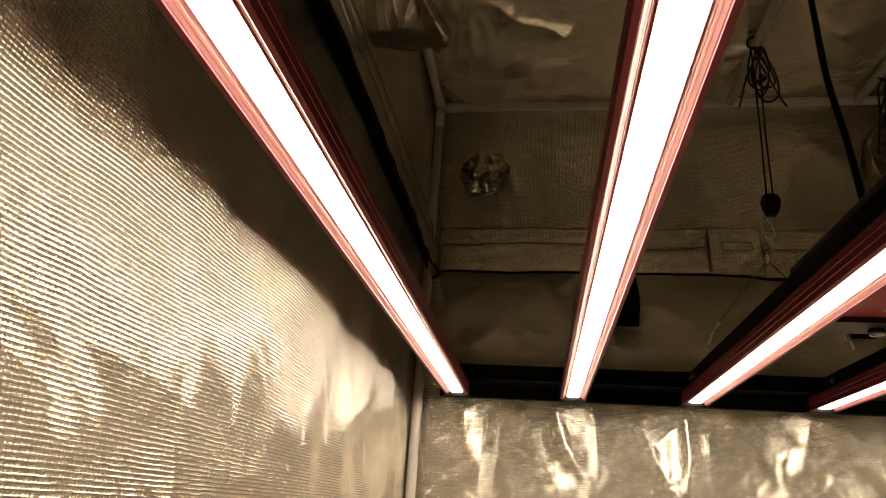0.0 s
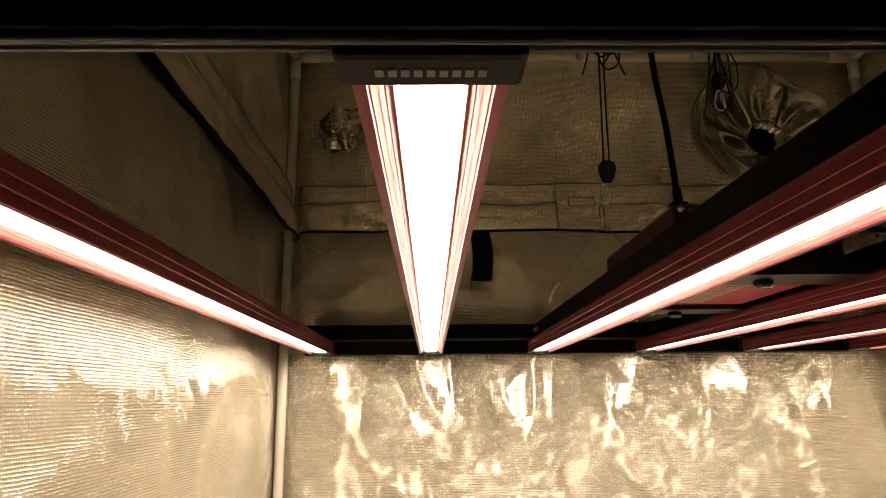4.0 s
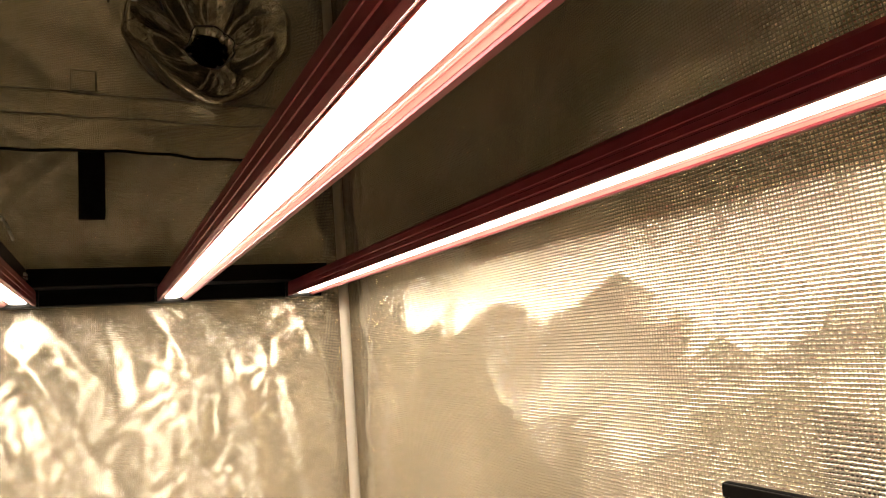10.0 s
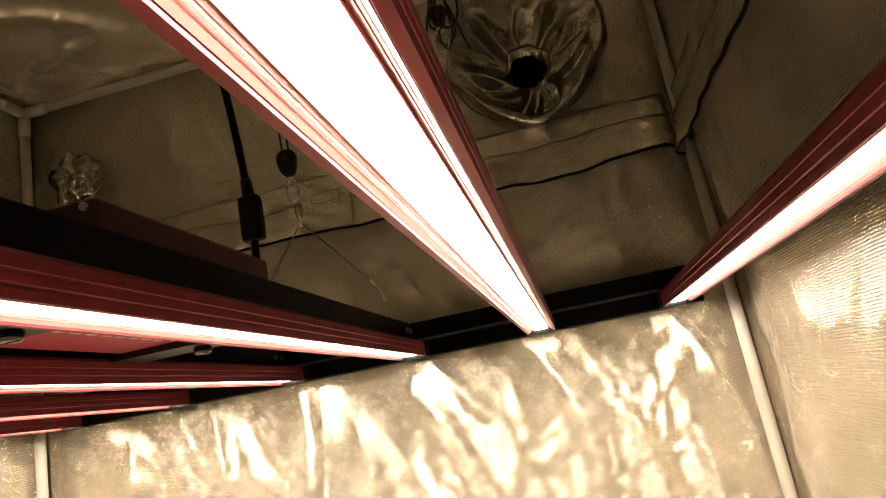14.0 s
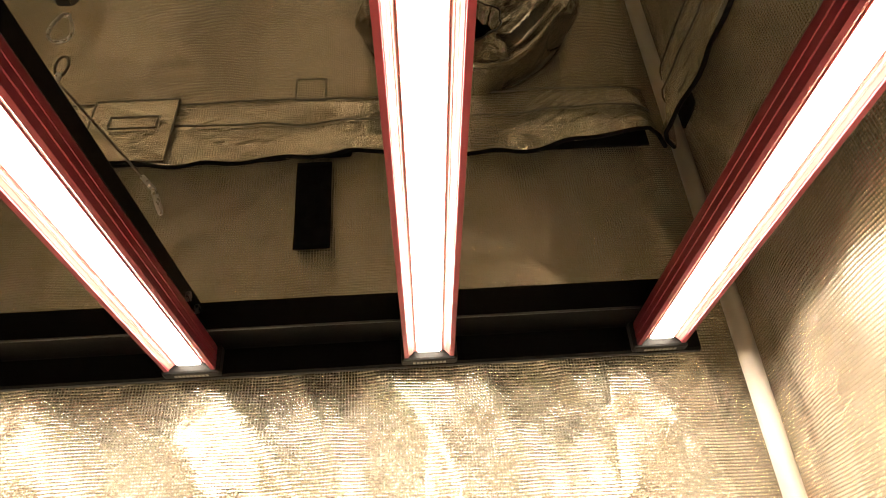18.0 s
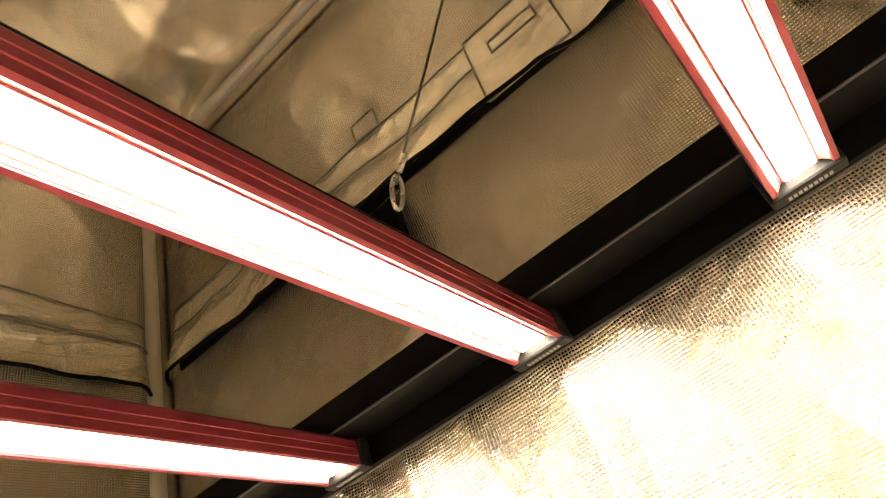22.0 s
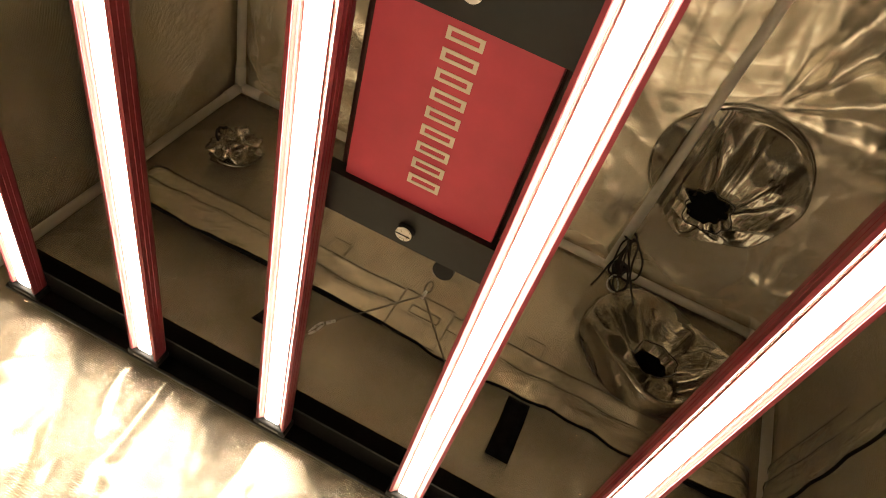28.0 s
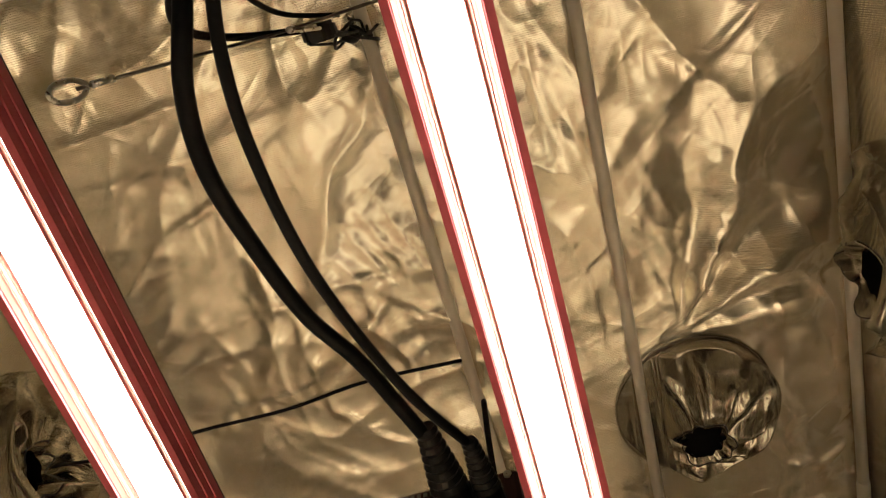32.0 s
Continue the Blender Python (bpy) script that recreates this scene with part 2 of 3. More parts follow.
def smooth_line(points, steps=8):
    """A Catmull-Rom line through the points."""
    p = [Vector(q) for q in points]
    p = [2 * p[0] - p[1], *p, 2 * p[-1] - p[-2]]
    out = []
    for i in range(1, len(p) - 2):
        for k in range(steps):
            t = k / steps
            a, b, c, d = p[i - 1 : i + 3]
            out.append(0.5 * (2 * b + (c - a) * t + (2 * a - 5 * b + 4 * c - d) * t * t + (3 * b - a - 3 * c + d) * t**3))
    out.append(p[-2])
    return out


def tube(points, radius, sides=10, bm=None, steps=8, curve=True, radii=None):
    """A round tube along a line, closed at both ends."""
    bm = bm or bmesh.new()
    line = smooth_line(points, steps) if curve and len(points) > 2 else [Vector(q) for q in points]
    rings, up = [], Vector((0.31, 0.17, 0.93))
    for i, q in enumerate(line):
        d = (line[min(i + 1, len(line) - 1)] - line[max(i - 1, 0)]).normalized()
        s = d.cross(up)
        s = s.normalized() if s.length > 1e-4 else d.orthogonal().normalized()
        u = s.cross(d).normalized()
        up = u
        r = radius if radii is None else radii[min(i, len(radii) - 1)]
        rings.append([bm.verts.new(q + r * (math.cos(2 * math.pi * k / sides) * s + math.sin(2 * math.pi * k / sides) * u)) for k in range(sides)])
    for a, b in zip(rings, rings[1:]):
        for k in range(sides):
            bm.faces.new((a[k], a[(k + 1) % sides], b[(k + 1) % sides], b[k]))
    bm.faces.new(rings[0][::-1])
    bm.faces.new(rings[-1])
    return bm


def ring(centre, ax1, ax2, r1, r2, thick, bm=None, n=24):
    """An oval ring of round wire in the plane of two axes."""
    c, a, b = Vector(centre), Vector(ax1).normalized(), Vector(ax2).normalized()
    pts = [c + r1 * math.cos(2 * math.pi * k / n) * a + r2 * math.sin(2 * math.pi * k / n) * b for k in range(n + 1)]
    return tube(pts, thick, 8, bm, curve=False)


def disc_bolt(x, y, z, r, h):
    """A slotted round screw head whose face looks down."""
    bm = bmesh.new()
    bmesh.ops.create_cone(bm, cap_ends=True, segments=28, radius1=r, radius2=r, depth=h)
    bmesh.ops.bevel(bm, geom=[e for e in bm.edges if e.is_boundary or abs(e.verts[0].co.z - e.verts[1].co.z) < 1e-6], offset=r * 0.12, segments=2, affect="EDGES")
    for v in bm.verts:
        v.co += Vector((x, y, z - h / 2))
    return bm


def cloth(nu, nv, fn, thick, away):
    """A cloth sheet: fn(u, v) gives a place for u, v in 0..1; a second face lies thick behind it, along away."""
    verts = [fn(i / nu, j / nv) for j in range(nv + 1) for i in range(nu + 1)]
    n = len(verts)
    back = [tuple(Vector(p) + thick * Vector(away)) for p in verts]
    faces = []
    for j in range(nv):
        for i in range(nu):
            a = j * (nu + 1) + i
            q = (a, a + 1, a + nu + 2, a + nu + 1)
            faces.append(q)
            faces.append(tuple(n + k for k in q[::-1]))
    rim = [i for i in range(nu)] + [nu + j * (nu + 1) for j in range(nv)] + [nv * (nu + 1) + nu - i for i in range(nu)] + [(nv - j) * (nu + 1) for j in range(nv)]
    for k, a in enumerate(rim):
        b = rim[(k + 1) % len(rim)]
        faces.append((b, a, n + a, n + b))
    me = bpy.data.meshes.new("cloth")
    me.from_pydata([tuple(p) for p in verts] + back, [], faces)
    me.update()
    return me


def fold(x, y, z, amount, size=1.0, seed=0.0):
    """Slow swells and sharper creases, about amount high."""
    p = Vector((x + seed, y - 2 * seed, z + 0.7 * seed)) * (1 / size)
    slow = noise.noise(p * 3.1)
    mid = noise.noise(p * 9.0 + Vector((4, 1, 7)))
    crease = 1 - abs(noise.noise(p * 6.0 + Vector((9, 3, 2)))) * 2
    return amount * (0.62 * slow + 0.25 * mid + 0.25 * max(0.0, crease - 0.55))


def sheet(name, me, material, label, category):
    me.materials.append(material)
    me.shade_smooth()
    return tagged(new(name, me), label, category, kind="structure")

# ---- the tent: lining, floor, room ----
HALF, BACK, FRONT, TOP = 0.607, 0.580, -0.60, 2.088


def edge_hold(u, v, wide=0.10):
    """0 at the rim of a panel, where it is held to the poles, 1 inside."""
    d = min(u, 1 - u, v, 1 - v) / wide
    return max(0.0, min(1.0, d)) ** 0.7


def slack(a, z, seed):
    """Soft creases in the upper lining, running out of its corners; calmer where the window flap holds it."""
    if z < 1.42:
        return 0.0
    warp = 0.05 * noise.noise(Vector((a * 4, z * 4, seed)))
    rise = 0.0
    for cx, cz, k, high, wide in ((0.8, 0.6, 2, 0.008, 6.0), (-0.65, 0.76, 7, 0.008, 5.0), (0.25, 0.97, 12, 0.005, 8.0), (-0.97, 0.25, 17, 0.004, 9.0)):
        along, over = cx * a + cz * z + warp, cx * z - cz * a + warp
        ridge = max(0.0, 1 - 2.3 * abs(noise.noise(Vector((along * 1.8, over * wide, k + seed)))))
        some = max(0.0, min(1.0, 0.5 + 1.8 * noise.noise(Vector((a * 3.0, z * 3.0, k + seed + 0.5)))))
        rise += high * some * ridge**2.2
    return rise * (0.4 if z < 1.66 else min(1.0, 0.4 + (z - 1.66) * 6)) * min(1.0, (z - 1.42) * 6) * (1 - 0.7 * math.exp(-(((z - 1.73) / 0.06) ** 2)))


def side_wall(sign):
    def fn(u, v):
        y, z = FRONT + u * (BACK - FRONT), v * TOP
        pull = 0.020 * math.sin(math.pi * u) * math.exp(-(((z - 1.2) / 0.55) ** 2))
        broad = max(0.0, min(1.0, (z - 1.40) * 6)) * 0.022 * noise.noise(Vector((2.6 * y + z, 3 * sign, 3.2 * z)))
        return (sign * (HALF - edge_hold(u, v) * (pull + broad + slack(y, z, 40 * sign) + 0.006 + (1 if z < 1.45 else max(0.5, 1 - (z - 1.45) * 5)) * fold(sign, y, z, 0.020, 0.9, 3 * sign))), y, z)
    return fn


def back_wall(u, v):
    x, z = -HALF + u * 2 * HALF, v * TOP
    pull = 0.010 * math.sin(math.pi * u) * math.exp(-(((z - 1.2) / 0.55) ** 2))
    calm = 1 if z < 1.45 else max(0.45, 1 - (z - 1.45) * 6)
    skew = x + 0.35 * z + 0.03 * noise.noise(Vector((x * 4, 5, z * 4)))
    pleat = 1 - 2 * abs(noise.noise(Vector((skew * 13, 2, z * 3.5))))
    broad = max(0.0, min(1.0, (z - 1.40) * 6)) * (0.024 * noise.noise(Vector((skew * 2.6, 7, z * 3.4))) + 0.007 * max(0, 1 - 2.4 * abs(noise.noise(Vector((skew * 3.4 + z, 11, z * 2.2 - x)))) ) ** 1.5)
    return (x, BACK - edge_hold(u, v) * (pull + broad + slack(x, z, 90) + 0.002 + calm * (fold(x * 1.3, 1, z * 0.7, 0.010, 0.8, 1.7) + 0.0060 * max(0, pleat) ** 2)), z)


def top_wall(u, v):
    x, y = -HALF + u * 2 * HALF, FRONT + v * (BACK - FRONT)
    sag = 0.008 + fold(x * 0.7, y, 2, 0.018, 0.95, 5.1)
    warp = 0.06 * noise.noise(Vector((x * 4, y * 4, 1))) + 0.015 * noise.noise(Vector((x * 14, y * 14, 3)))
    for cx, cy, k, high, wide in ((0.8, 0.6, 4, 0.011, 8.0), (-0.5, 0.87, 9, 0.008, 9.0), (0.97, -0.2, 15, 0.007, 11.0), (0.3, 0.95, 22, 0.004, 19.0)):
        along, over = cx * x + cy * y + warp, cx * y - cy * x + warp
        ridge = max(0.0, 1 - 2.6 * abs(noise.noise(Vector((along * 2.4, over * wide, k)))))
        some = max(0.0, min(1.0, 0.55 + 1.8 * noise.noise(Vector((x * 3.1, y * 3.1, k + 0.5)))))
        sag += 0.9 * high * some * ridge**2.4
    # folds pulled tight from the round port towards the front corner
    dx, dy = x - 0.33, y - 0.13
    r, a = math.hypot(dx, dy), math.atan2(dy, dx)
    fan = math.exp(-(((a + 0.65) / 0.75) ** 2)) * math.exp(-((r / 0.42) ** 2)) * min(1, r / 0.05)
    sag += 0.022 * fan * math.sin(10 * a + 3 * noise.noise(Vector((x * 5, y * 5, 0))))
    flat = max(0.0, min(1.0, (math.hypot(x - 0.335, y - 0.262) - 0.12) / 0.09))
    return (x, y, TOP - edge_hold(u, v, 0.06) * (sag * flat + 0.013 * (1 - flat)))


sheet("wall_west", cloth(150, 200, side_wall(-1), 0.004, (-1, 0, 0)), FOIL["x"], "silver reflective grow tent side wall, creased and embossed", "tent wall")
sheet("wall_east", cloth(150, 200, side_wall(1), 0.004, (1, 0, 0)), FOIL["x"], "silver reflective grow tent side wall, creased and embossed", "tent wall")
sheet("wall_north", cloth(230, 260, back_wall, 0.004, (0, 1, 0)), FOIL["y"], "silver reflective grow tent back wall, creased and embossed", "tent wall")
sheet("ceiling", cloth(260, 260, top_wall, 0.004, (0, 0, 1)), FOIL["z"], "wrinkled silver reflective grow tent roof lining", "tent roof")

# unseen front wall, its opening kept small so more light bounces inside
bm = bmesh.new()
for x0, x1, z0, z1 in ((-HALF, -0.52, 0, TOP), (0.46, HALF, 0, TOP), (-0.52, 0.46, 0, 1.10), (-0.52, 0.46, 1.56, TOP)):
    box(x0, x1, FRONT - 0.006, FRONT, z0, z1, 0, bm)
single("wall_south", bm, FOIL["y"], "silver tent front wall, door opening narrowed to bounce light", "tent wall", kind="structure")
single("floor", box(-HALF, HALF, FRONT, BACK, -0.004, 0.0), TRAY, "plain floor sheet of the grow tent", "floor", kind="structure")
single("room_floor", box(-1.6, 1.6, -2.2, 1.3, -0.05, -0.012), ROOM, "plain dim room floor under the tent", "floor", kind="structure")

# ---- the tent's poles ----
PX, PY0, PY1, PZ, PR = 0.588, -0.585, 0.543, 2.066, 0.0088


def pole(name, a, b, label, group):
    bm = tube([a, b], PR, 20, curve=False)
    return single(name, bm, POLE, label, "tent pole", group, smooth=True)


for x in (-PX, PX):
    for y in (PY1, PY0):
        pole("corner_pole", (x, y, 0.0), (x, y, PZ - 0.02), "white upright metal tent pole in the corner", "upright tent poles")
        joint = thing("pole_joint", (x, y, PZ), "white three-way corner joint of tent poles", "pole joint", "pole joints")
        sx, sy = (-1 if x > 0 else 1), (-1 if y > 0 else 1)
        part("socket", tube([(x, y, PZ - 0.05), (x, y, PZ + 0.002)], PR + 0.0018, 20, curve=False), JOINT, joint, smooth=True)
        part("socket", tube([(x, y, PZ), (x + sx * 0.05, y, PZ)], PR + 0.0018, 20, curve=False), JOINT, joint, smooth=True)
        part("socket", tube([(x, y, PZ), (x, y + sy * 0.05, PZ)], PR + 0.0018, 20, curve=False), JOINT, joint, smooth=True)
    pole("roof_pole", (x, PY0 + 0.02, PZ), (x, PY1 - 0.02, PZ), "white metal roof pole along the tent's upper edge", "roof edge poles")
for y in (PY0, PY1):
    pole("roof_pole", (-PX + 0.02, y, PZ), (PX - 0.02, y, PZ), "white metal roof pole along the tent's upper edge", "roof edge poles")
HANG = (0.006, 0.259)
for x in HANG:
    skew = 0.012 if x > 0.1 else 0.0
    pole("hanging_pole", (x + skew, PY0 + 0.009, PZ - 0.004), (x - skew, PY1 - 0.009, PZ - 0.004), "white metal crossbar under the tent roof", "roof crossbars")

# ---- the LED grow light ----
BARS = [-0.0035 + (k - 2.5) * 0.2045 for k in range(6)]
Y0, Y1, ZB = -0.565, 0.530, 1.45
light = thing("led_grow_light", (0, 0.015, ZB), "red and black LED grow light with six lit bars", "grow light")
W = 0.0215
side = [(W, ZB), (W, ZB + 0.0052), (W - 0.0005, ZB + 0.0056), (W - 0.0005, ZB + 0.0068), (W, ZB + 0.0076), (W, ZB + 0.0118),
        (W - 0.0006, ZB + 0.0122), (W - 0.0006, ZB + 0.0138), (W - 0.0002, ZB + 0.0144), (W - 0.0004, ZB + 0.0205), (W - 0.0022, ZB + 0.0235)]
inner = [(-0.0178, ZB), (-0.0172, ZB + 0.0018), (-0.0172, ZB + 0.0078), (0.0172, ZB + 0.0078), (0.0172, ZB + 0.0018), (0.0178, ZB)]
HOUSING = mesh_of(extrude_y(side + [(-x, z) for x, z in side[::-1]] + inner, Y0, Y1), RED_ALU, False)
LEDS = mesh_of(extrude_y([(x, ZB + z) for x, z in ((-0.0100, 0.0068), (-0.0099, 0.0044), (-0.0090, 0.0034), (0.0090, 0.0034), (0.0099, 0.0044), (0.0100, 0.0068))], Y0 + 0.0045, Y1 - 0.0045), LED, False)
BOARD_MESH = mesh_of(box(-0.0170, 0.0170, Y0 + 0.001, Y1 - 0.001, ZB + 0.0070, ZB + 0.0077), BOARD, False)
LIPS, GROOVES = [], []
for s in (-1, 1):
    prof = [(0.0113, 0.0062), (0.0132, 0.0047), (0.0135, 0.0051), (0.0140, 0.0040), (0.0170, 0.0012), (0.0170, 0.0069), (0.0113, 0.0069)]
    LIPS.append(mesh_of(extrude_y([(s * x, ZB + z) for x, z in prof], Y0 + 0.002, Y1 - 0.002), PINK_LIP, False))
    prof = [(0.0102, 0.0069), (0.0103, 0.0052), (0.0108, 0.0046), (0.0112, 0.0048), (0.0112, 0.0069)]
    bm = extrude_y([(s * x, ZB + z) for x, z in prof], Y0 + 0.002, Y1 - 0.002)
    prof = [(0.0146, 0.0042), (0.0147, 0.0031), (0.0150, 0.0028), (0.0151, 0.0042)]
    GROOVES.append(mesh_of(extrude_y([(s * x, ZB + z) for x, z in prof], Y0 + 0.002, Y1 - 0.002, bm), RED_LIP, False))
TAB = mesh_of(box(-0.0045, 0.0045, Y0 + 0.0015, Y0 + 0.0075, ZB + 0.0045, ZB + 0.0069, 0.0005), PRINT, False)
CAPS = []
for sgn, y in ((1, Y1), (-1, Y0)):
    lo, hi = sorted((y, y + sgn * (0.0125 if sgn > 0 else 0.0175)))
    CAPS.append(mesh_of(box(-0.0245, 0.0245, lo, hi, ZB - 0.0022, ZB + 0.0236, 0.0022), CAP_BLACK, False))
# the maker's word on each cap: nine plain upright bars
MARK = mesh_of(box(-0.0011, 0.0011, -0.0018, 0.0018, ZB - 0.0026, ZB - 0.0022), GREY_PRINT, False)
for x in BARS:
    at = pose(x, 0, 0)
    bar = part("light_bar", HOUSING, None, light, "red anodised bar with a glowing white strip", at=at)
    for nm, me, lab in (("led_strip", LEDS, "glowing white LED strip"), ("circuit_board", BOARD_MESH, "white board"), ("terminal", TAB, "small cream terminal block"), ("inner_lip", LIPS[0], "red lip painted pale pink for LED glare"), ("inner_lip", LIPS[1], "red lip painted pale pink for LED glare"),
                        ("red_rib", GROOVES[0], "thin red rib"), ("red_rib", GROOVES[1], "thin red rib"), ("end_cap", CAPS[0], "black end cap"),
                        ("end_cap", CAPS[1], "black end cap")):
        part(nm, me, None, bar, lab, at=at)
    for y in (Y1 + 0.0064, Y0 - 0.009):
        for k in range(9):
            part("printed_bar", MARK, None, bar, at=pose(x + (k - 4) * 0.0033, y, 0))

for sgn, y in ((1, Y1), (-1, Y0)):
    e = 0 if sgn > 0 else 0.005
    front, back, rim = y - sgn * 0.026, y + sgn * (0.0135 + e), y + sgn * (0.0205 + e)
    prof = [(front, ZB + 0.0240), (back, ZB + 0.0240), (back, ZB + 0.001), (y + sgn * (0.016 + e), ZB - 0.001), (rim, ZB + 0.001), (rim, ZB + 0.051), (front, ZB + 0.051)]
    beam = part("cross_beam", extrude_x(prof, -0.548, 0.548), BLACK_METAL, light, "black steel cross beam")
    # thin paler tubes stand in for light caught along the beam's edges
    for yy, zz, rr in ((front, ZB + 0.0243, 0.0011), (y + sgn * (0.0178 + e), ZB - 0.0006, 0.0015)):
        part("lip", tube([(-0.548, yy, zz), (0.548, yy, zz)], rr, 8, curve=False), BLACK_EDGE, beam, smooth=True)
for x in (BARS[2], BARS[3]):
    x0, x1 = (x - 0.0040, x + 0.0118) if x > 0 else (x - 0.0118, x + 0.0040)
    rail = part("side_rail", box(x0, x1, Y0 + 0.0272, Y1 - 0.0272, ZB + 0.0237, ZB + 0.051, 0.002), BLACK_METAL, light, "black steel rail")
    s = 1 if x > 0 else -1
    for y in (Y1 - 0.040, Y1 - 0.062, Y0 + 0.040, Y0 + 0.062):
        for q, xe in ((-1, x0), (1, x1)):
            bm = tube([(xe - q * 0.0005, y, ZB + 0.038), (xe + q * 0.003, y, ZB + 0.038)], 0.0042, 12, curve=False)
            part("bolt", bm, STEEL, rail, "silver bolt head", smooth=False)
BRACKETS = ((-0.161, -0.106), (0.072, 0.117))
for y0, y1 in BRACKETS:
    s = 1 if y0 > 0 else -1
    prof = [(y0, ZB + 0.020), (y1, ZB + 0.020), (y1, ZB + 0.037), (y1 - 0.003, ZB + 0.037), (y1 - 0.003, ZB + 0.023), (y0 + 0.003, ZB + 0.023), (y0 + 0.003, ZB + 0.037), (y0, ZB + 0.037)]
    br = part("driver_bracket", extrude_x(prof, -0.1012, 0.0942), DARK_STEEL, light, "black folded steel bracket")
    yb = (y0 + y1) / 2 + 0.003
    part("knob", disc_bolt(-0.0035, yb, ZB + 0.020, 0.0088, 0.0045), BLACK_PLASTIC, br, "black thumbscrew")
    bm = disc_bolt(-0.0035, yb, ZB + 0.0155, 0.0078, 0.0025)
    part("screw_face", bm, STEEL, br, "silver slotted screw face")
    part("slot", box(-0.0103, 0.0033, yb - 0.0006, yb + 0.0006, ZB + 0.0126, ZB + 0.0132), BLACK_PLASTIC, br)
driver = part("driver", box(-0.084, 0.072, -0.140, 0.104, ZB + 0.0375, ZB + 0.092, 0.004), MAROON, light, "maroon metal driver casing")
part("cover_plate", box(-0.073, 0.070, -0.1055, 0.0715, ZB + 0.026, ZB + 0.0373, 0.0008), RED_PAINT, driver, "bright red cover plate")
for k in range(9):
    # the maker's word: nine plain open blocks
    y, bm = 0.044 - k * 0.0170, bmesh.new()
    for a0, a1, b0, b1 in ((-0.0165, 0.0125, -0.0050, -0.0022), (-0.0165, 0.0125, 0.0022, 0.0050), (-0.0165, -0.0130, -0.0022, 0.0022), (0.0090, 0.0125, -0.0022, 0.0022)):
        box(a0, a1, y + b0, y + b1, ZB + 0.0254, ZB + 0.026, 0, bm)
    part("printed_block", bm, PRINT, driver, "pale printed block")


def plug(x, y, z, d, length, r, label):
    """A ribbed cable plug that starts at x, y, z and points along d."""
    d = Vector(d).normalized()
    a = Vector((x, y, z))
    pts, radii = [], []
    for k in range(25):
        f = k / 24
        pts.append(a + d * length * f)
        base = r if f < 0.4 else r * (1 - 0.45 * (f - 0.4) / 0.6)
        radii.append(base * (1.0 if f < 0.4 or k % 2 else 0.84))
    return part("plug", tube(pts, r, 18, curve=False, radii=radii), BLACK_PLASTIC, light, label, smooth=False)


plug(0.030, -0.138, 1.512, (-0.05, -1, 0.0), 0.072, 0.0125, "black ribbed plug")
plug(0.053, -0.138, 1.508, (-0.05, -1, 0.0), 0.058, 0.0095, "black ribbed plug")
plug(0.039, 0.132, 1.478, (0, 0.15, 1), 0.045, 0.0105, "black ribbed plug")
for x in (-0.078, -0.028, 0.022, 0.064):
    part("screw", tube([(x, -0.1395, ZB + 0.086), (x, -0.1422, ZB + 0.086)], 0.0028, 12, curve=False), STEEL, driver, "small silver screw")
for x0, n, w in ((-0.070, 8, 0.0030), (-0.018, 7, 0.0034)):
    for k in range(n):
        part("printed_bar", box(x0 + k * w * 1.35, x0 + k * w * 1.35 + w * 0.8, -0.1406, -0.1398, ZB + 0.0838, ZB + 0.0872), GREY_PRINT, driver)

# ---- cables ----
def cable(name, points, r, label, material=None, category="cable", group=""):
    return single(name, tube(points, r, 10), material or RUBBER, label, category, group, smooth=True)


cable("power_cable", [(0.026, -0.2, 1.512), (0.008, -0.27, 1.497), (-0.010, -0.31, 1.492), (-0.018, -0.36, 1.480), (-0.0205, -0.40, 1.470), (-0.017, -0.435, 1.472), (-0.006, -0.468, 1.479), (-0.004, -0.505, 1.515), (-0.03, -0.528, 1.60), (-0.08, -0.52, 1.72), (-0.14, -0.483, 1.837), (-0.13, -0.46, 1.95), (-0.04, -0.44, 2.05)], 0.0045, "thick black power cable rising from the light", group="light cables")
cable("signal_cable", [(0.05, -0.192, 1.508), (0.030, -0.25, 1.487), (0.015, -0.314, 1.470), (0.008, -0.36, 1.462), (0.006, -0.41, 1.458), (0.009, -0.447, 1.459), (0.014, -0.478, 1.470), (0.010, -0.51, 1.52), (-0.03, -0.53, 1.64), (-0.07, -0.51, 1.78), (-0.07, -0.47, 1.95), (-0.02, -0.45, 2.05)], 0.0030, "thin black signal cable rising from the light", group="light cables")
dim = thing("dimmer_cable", (0.039, 0.138, 1.52), "black cable with an inline box, hanging from the roof crossbar", "cable")
part("lower_cord", tube([(0.039, 0.138, 1.518), (0.038, 0.150, 1.55), (0.037, 0.155, 1.582)], 0.0042, 10), RUBBER, dim, smooth=True)
part("inline_box", box(0.0245, 0.0495, 0.1475, 0.1625, 1.580, 1.632, 0.004), BLACK_PLASTIC, dim, "small black inline control box")
part("upper_cord", tube([(0.037, 0.155, 1.630), (0.028, 0.153, 1.74), (0.016, 0.151, 1.84), (0.013, 0.15, 1.95), (0.013, 0.15, 2.055)], 0.0044, 10), RUBBER, dim, smooth=True)
part("strain_relief", tube([(0.037, 0.155, 1.628), (0.0355, 0.1548, 1.652)], 0.0066, 12, curve=False), BLACK_PLASTIC, dim, smooth=True)
